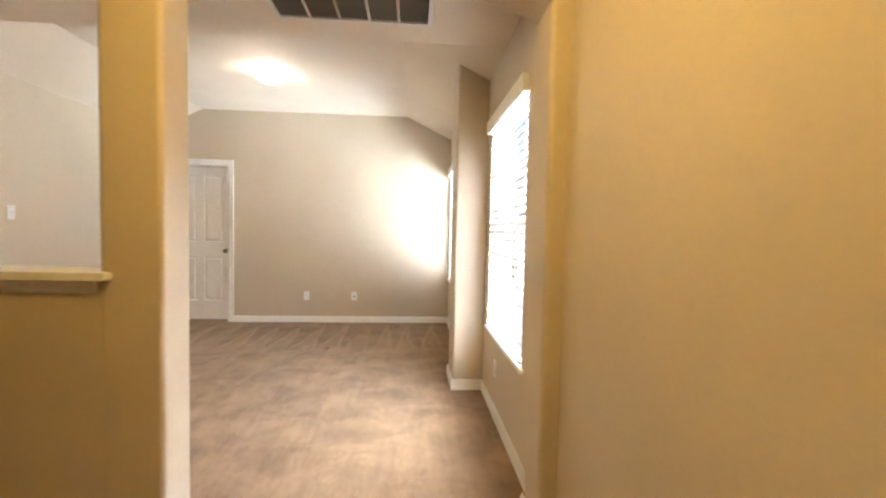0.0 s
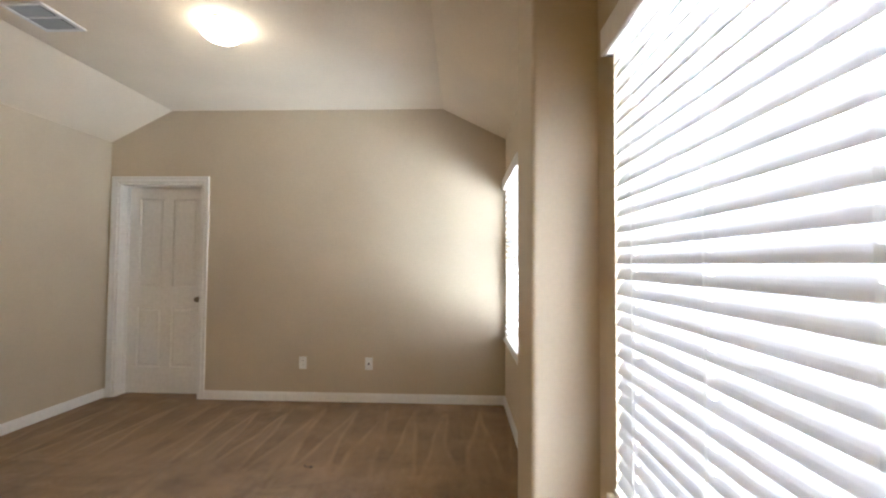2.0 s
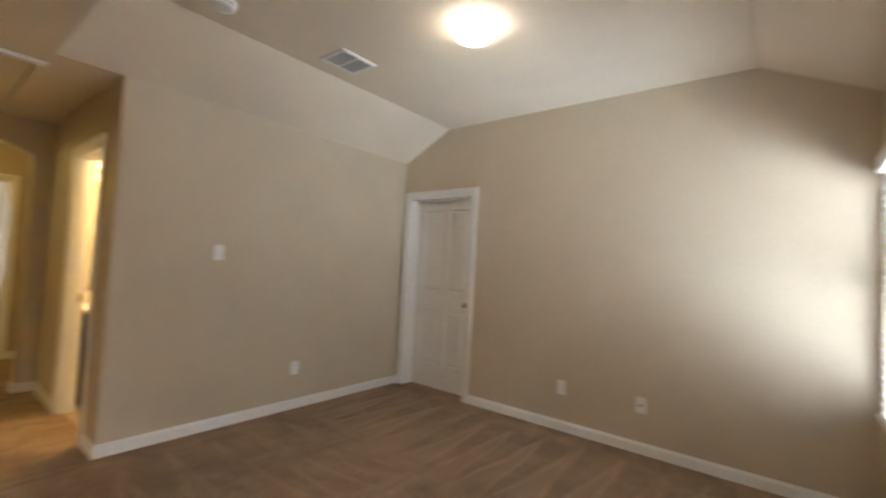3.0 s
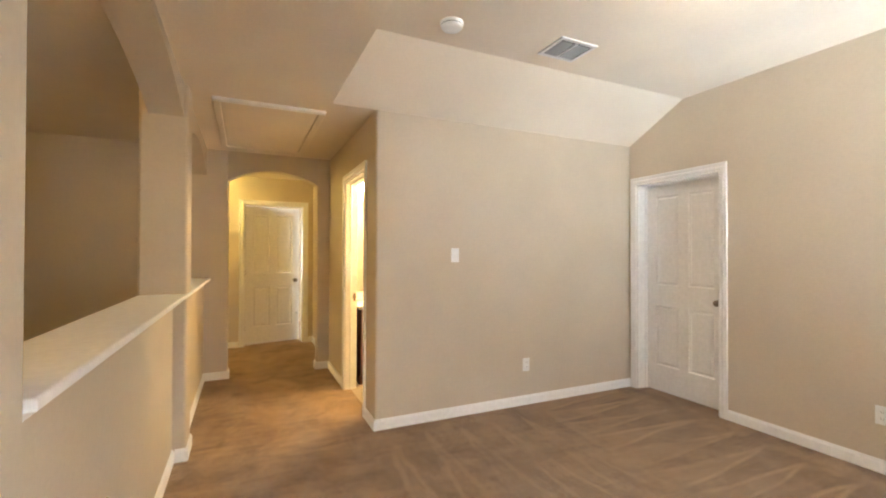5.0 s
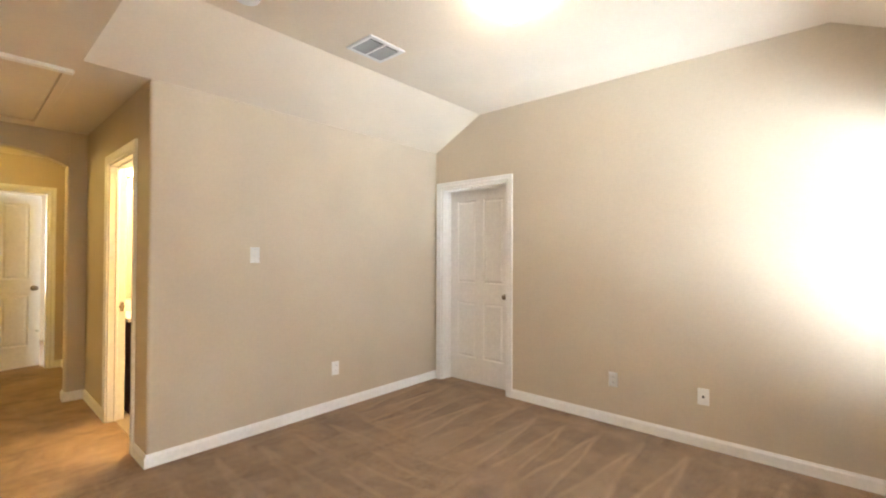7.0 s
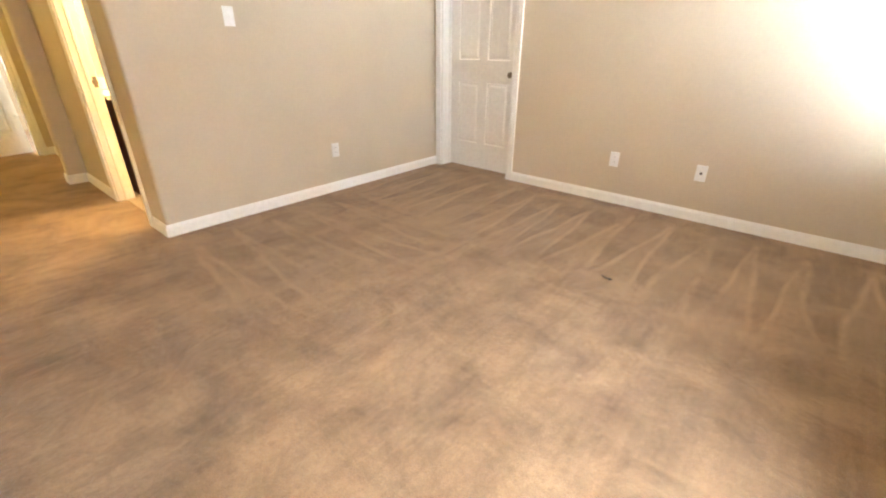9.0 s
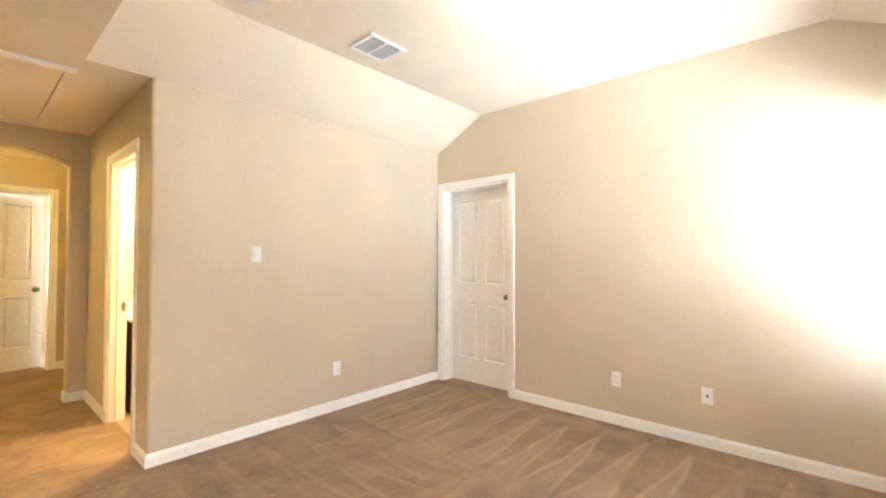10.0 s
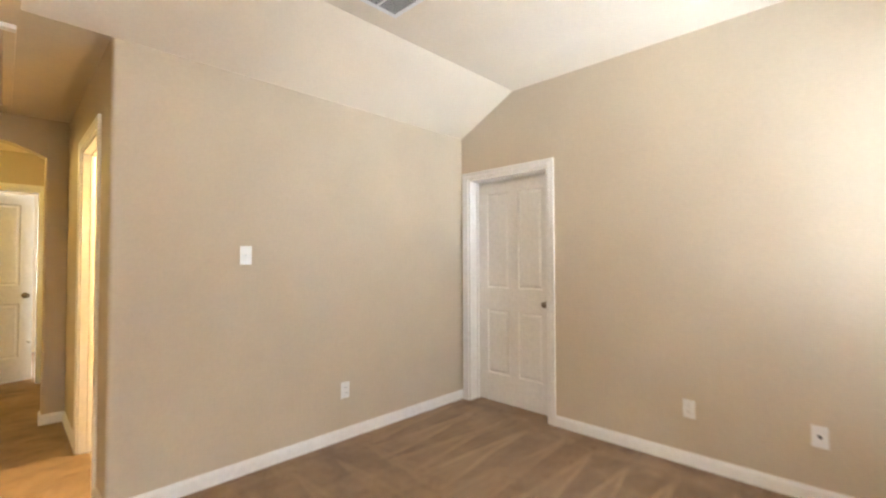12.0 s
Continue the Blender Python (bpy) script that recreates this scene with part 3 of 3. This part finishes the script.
# ---- wall plates ----
def plate(name, at, turn, label, kind, w=0.072, h=0.116):
    """A cover plate at a place, facing -y before its turn."""
    p = thing(name, label, name.split("_")[0] if name != "light_switch" else "switch", "", pose(*at, 0, 0, turn))
    part("cover", boxes(((-w / 2, -0.007, -h / 2), (w / 2, 0, h / 2)), bevel=0.003), PLATE, p)
    if kind == "outlet":
        for z in (-0.02, 0.02):
            part("socket", boxes(((-0.017, -0.010, z - 0.014), (0.017, -0.006, z + 0.014)), bevel=0.003), PLATE, p)
            for x in (-0.006, 0.006):
                part("slot", boxes(((x - 0.001, -0.0108, z - 0.004), (x + 0.001, -0.0098, z + 0.005))), DARKP, p)
    elif kind == "jack":
        bm = bmesh.new()
        lathe(bm, [(0, 0), (0.009, 0), (0.009, 0.005), (0.006, 0.006), (0.006, 0.012), (0, 0.012)], 16)
        part("jack", bm, DARKP, p, "dark cable jack", True).matrix_local = pose(0, -0.006, 0, 90)
    else:
        n = 2 if w > 0.1 else 1
        for i in range(n):
            x = (i - (n - 1) / 2) * 0.046
            part("toggle_frame", boxes(((x - 0.016, -0.009, -0.033), (x + 0.016, -0.006, 0.033)), bevel=0.001), PLATE, p)
            part("toggle", boxes(((x - 0.005, -0.022, -0.004), (x + 0.005, -0.008, 0.010)), bevel=0.002), PLATE, p)
    for z in (-h / 2 + 0.016, h / 2 - 0.016):
        bm = bmesh.new()
        lathe(bm, [(0, 0), (0.003, 0), (0.003, 0.001), (0, 0.0012)], 10)
        part("screw", bm, GRILLE, p).matrix_local = pose(0, -0.007, z, 90)
    return p


plate("outlet", (-1.129, YN, 0.353), 0, "white electric outlet low on the beige wall", "outlet")
plate("wall_jack", (-0.508, YN, 0.353), 0, "white cable jack plate low on the wall", "jack")
plate("outlet", (XW, 3.957, 0.354), 90, "white electric outlet above the baseboard", "outlet")
plate("light_switch", (XW, 3.247, 1.328), 90, "white toggle light switch on beige wall", "switch")
plate("light_switch", (XE, 1.405, 1.298), -90, "white toggle light switch beside the window", "switch")
plate("outlet", (XE, 2.30, 0.33), -90, "white electric outlet under the window", "outlet")


# ---- ceiling fixtures ----
def ceiling_light(at, dia, label, glass=LAMPGLASS):
    c = thing("ceiling_light", label, "ceiling light", "", pose(*at))
    r = dia / 2
    bm = bmesh.new()
    lathe(bm, [(0, 0), (r * 0.93, 0), (r * 0.95, -0.012), (r * 0.88, -0.022), (0, -0.022)], 48)
    part("pan", bm, GRILLE, c, "white metal ceiling pan", True)
    bm = bmesh.new()
    prof = [(r * math.cos(u), -0.022 - 0.085 * math.sin(u)) for u in [k / 10 * math.pi / 2 for k in range(11)]]
    prof[-1] = (0, prof[-1][1])
    lathe(bm, [(r * 0.90, -0.018)] + prof, 48)
    g = part("glass_bowl", bm, glass, c, "lit opal glass bowl", True)
    g.visible_shadow = False
    bm = bmesh.new()
    lathe(bm, [(0, -0.121), (0.006, -0.119), (0.009, -0.112), (0.006, -0.105), (0, -0.104)], 16)
    part("finial", bm, NICKEL, c, "", True)
    return c


ceiling_light((-1.14, 3.78, HIGH), 0.26, "lit flush ceiling light with opal glass bowl")
ceiling_light((-0.02, 0.25, LOW), 0.30, "lit flush ceiling light over the landing", WARMGLASS)
ceiling_light((-6.34, 0.98, LOW), 0.28, "lit flush ceiling light in the vestibule", WARMGLASS)


def register(at, w, d):
    """A ceiling air register with a frame and tilted louvres, w along x and d along y."""
    r = thing("ceiling_vent", "white metal ceiling vent with dark louvre gaps", "vent", "", pose(*at))
    f = 0.025
    part("frame", boxes(((-w / 2, -d / 2, -0.012), (-w / 2 + f, d / 2, 0)), ((w / 2 - f, -d / 2, -0.012), (w / 2, d / 2, 0)), ((-w / 2 + f, -d / 2, -0.012), (w / 2 - f, -d / 2 + f, 0)), ((-w / 2 + f, d / 2 - f, -0.012), (w / 2 - f, d / 2, 0)), ((-w / 2 + f, -0.006, -0.011), (w / 2 - f, 0.006, 0)), bevel=0.002), GRILLE, r)
    # black sheet in place of the unlit duct above the louvres
    part("backing", boxes(((-w / 2 + f, -d / 2 + f, -0.001), (w / 2 - f, d / 2 - f, 0))), DARKP, r)
    n = 11
    for half in (-1, 1):
        for i in range(n):
            x = -w / 2 + f + (w - 2 * f) * (i + 0.5) / n
            y0, y1 = (0.008, d / 2 - f) if half > 0 else (-d / 2 + f, -0.008)
            bm = boxes(((-0.0055, y0, -0.0006), (0.0055, y1, 0.0006)))
            part("louvre", bm, LOUVRE, r).matrix_local = pose(x, 0, -0.007, 0, -27 if i < n - 1 else 40, 0)
    return r


register((-2.155, 3.66, HIGH), 0.26, 0.30)

g = thing("return_air_grille", "white return air grille with grey filter behind bars", "vent", "", pose(-0.092, 1.70, LOW))
w, d, f = 0.875, 0.60, 0.028
part("frame", boxes(((-w / 2, -d / 2, -0.014), (-w / 2 + f, d / 2, 0)), ((w / 2 - f, -d / 2, -0.014), (w / 2, d / 2, 0)), ((-w / 2 + f, -d / 2, -0.014), (w / 2 - f, -d / 2 + f, 0)), ((-w / 2 + f, d / 2 - f, -0.014), (w / 2 - f, d / 2, 0)), bevel=0.003), GRILLE, g)
part("filter", boxes(((-w / 2 + f, -d / 2 + f, -0.002), (w / 2 - f, d / 2 - f, 0))), DUCT, g, "grey pleated filter")
for i in range(1, 5):
    x = -w / 2 + f + (w - 2 * f) * i / 5
    part("bar", boxes(((x - 0.008, -d / 2 + f, -0.012), (x + 0.008, d / 2 - f, -0.003)), bevel=0.002), GRILLE, g)
for i in range(1, 40):
    y = -d / 2 + f + (d - 2 * f) * i / 40
    part("louvre", boxes(((-w / 2 + f, -0.005, -0.0005), (w / 2 - f, 0.005, 0.0005))), DUCT, g).matrix_local = pose(0, y, -0.006, 45, 0, 0)

s = thing("smoke_detector", "round white smoke detector on the ceiling", "smoke detector", "", pose(-2.19, 2.80, HIGH))
bm = bmesh.new()
lathe(bm, [(0, 0), (0.072, 0), (0.072, -0.010), (0.066, -0.012), (0.064, -0.030), (0.056, -0.038), (0.020, -0.041), (0, -0.041)], 40)
part("housing", bm, PLATE, s, "", True)
bm = bmesh.new()
lathe(bm, [(0.0655, -0.016), (0.0662, -0.018), (0.0655, -0.020)], 40)
part("vent_ring", bm, DARKP, s, "", True)

h = thing("attic_hatch", "cream attic hatch panel with trim in ceiling", "hatch", "", pose(-4.00, 1.845, LOW))
w, d, f = 1.54, 0.78, 0.05
part("hatch_panel", boxes(((-w / 2 + f + 0.004, -d / 2 + f + 0.004, -0.008), (w / 2 - f - 0.004, d / 2 - f - 0.004, 0)), bevel=0.001), CEIL, h)
# the east trim's whiter colour stands in for daylight catching that edge
for lo, hi in (((-w / 2, -d / 2, -0.024), (-w / 2 + f, d / 2, 0)), ((w / 2 - f, -d / 2, -0.024), (w / 2, d / 2, 0)), ((-w / 2 + f, -d / 2, -0.024), (w / 2 - f, -d / 2 + f, 0)), ((-w / 2 + f, d / 2 - f, -0.024), (w / 2 - f, d / 2, 0))):
    part("hatch_trim", boxes((lo, hi), bevel=0.004), TRIM if lo[0] > 0.5 else CEIL, h)

# ---- bathroom ----
v = thing("vanity_cabinet", "dark stained wood bathroom vanity cabinet", "cabinet", "", pose(-4.66, 2.74, 0.004))
part("body", boxes(((0, 0, 0.09), (0.53, 1.5, 0.775)), ((0, 0, 0), (0.46, 1.5, 0.09)), bevel=0.002), WOOD, v)
for i in range(3):
    dd = part("cabinet_door", boxes(((0.53, 0.03 + i * 0.49, 0.13), (0.548, 0.49 + i * 0.49, 0.74)), bevel=0.004), WOOD, v)
    bm = bmesh.new()
    lathe(bm, [(0, 0), (0.008, 0), (0.006, 0.012), (0.014, 0.02), (0, 0.026)], 16)
    part("knob", bm, NICKEL, dd, "", True).matrix_local = pose(0.548, 0.43 + i * 0.49, 0.6, 0, 90, 0)
c = thing("countertop", "cream cultured marble vanity top with splash", "countertop", "", pose(-4.66, 2.70, 0.779))
part("top", boxes(((0, 0, 0), (0.575, 1.58, 0.032)), bevel=0.006), COUNTER, c)
part("splash", boxes(((0, 0, 0.032), (0.02, 1.58, 0.13)), bevel=0.003), COUNTER, c)
tagged(mesh_ob("mirror", boxes(((-4.658, 2.72, 0.93), (-4.652, 4.2, 1.92))), MIRROR), "large frameless mirror above the vanity", "mirror")
b = thing("vanity_light", "lit vanity light bar with round bulbs", "wall light", "", pose(-4.66, 2.78, 2.08))
part("back_plate", boxes(((0, 0, -0.05), (0.03, 0.9, 0.05)), bevel=0.004), NICKEL, b)
for i in range(4):
    bm = bmesh.new()
    bmesh.ops.create_uvsphere(bm, u_segments=24, v_segments=14, radius=0.047, matrix=Matrix.Translation((0.09, 0.1 + i * 0.23, 0)))
    q = part("bulb", bm, BULB, b, "lit round bulb", True)
    q.visible_shadow = False
    bm = bmesh.new()
    lathe(bm, [(0, 0), (0.022, 0), (0.018, 0.03), (0, 0.03)], 18)
    part("socket", bm, NICKEL, b, "", True).matrix_local = pose(0.03, 0.1 + i * 0.23, 0, 0, 90, 0)

# ---- a scrap on the carpet ----
bm = bmesh.new()
steps = 9
for k in range(steps):
    u = k / (steps - 1)
    a = radians(200 + 95 * u)
    r = 0.0035 + 0.003 * (u > 0.8)
    bmesh.ops.create_icosphere(bm, subdivisions=1, radius=r, matrix=Matrix.Translation((0.04 * math.cos(a), 0.03 * math.sin(a) + 0.025, 0.003)))
tagged(mesh_ob("scrap", bm, DARKP), "small curled dark scrap lying on the carpet", "debris").matrix_world = pose(-0.61, 3.96, 0.0)
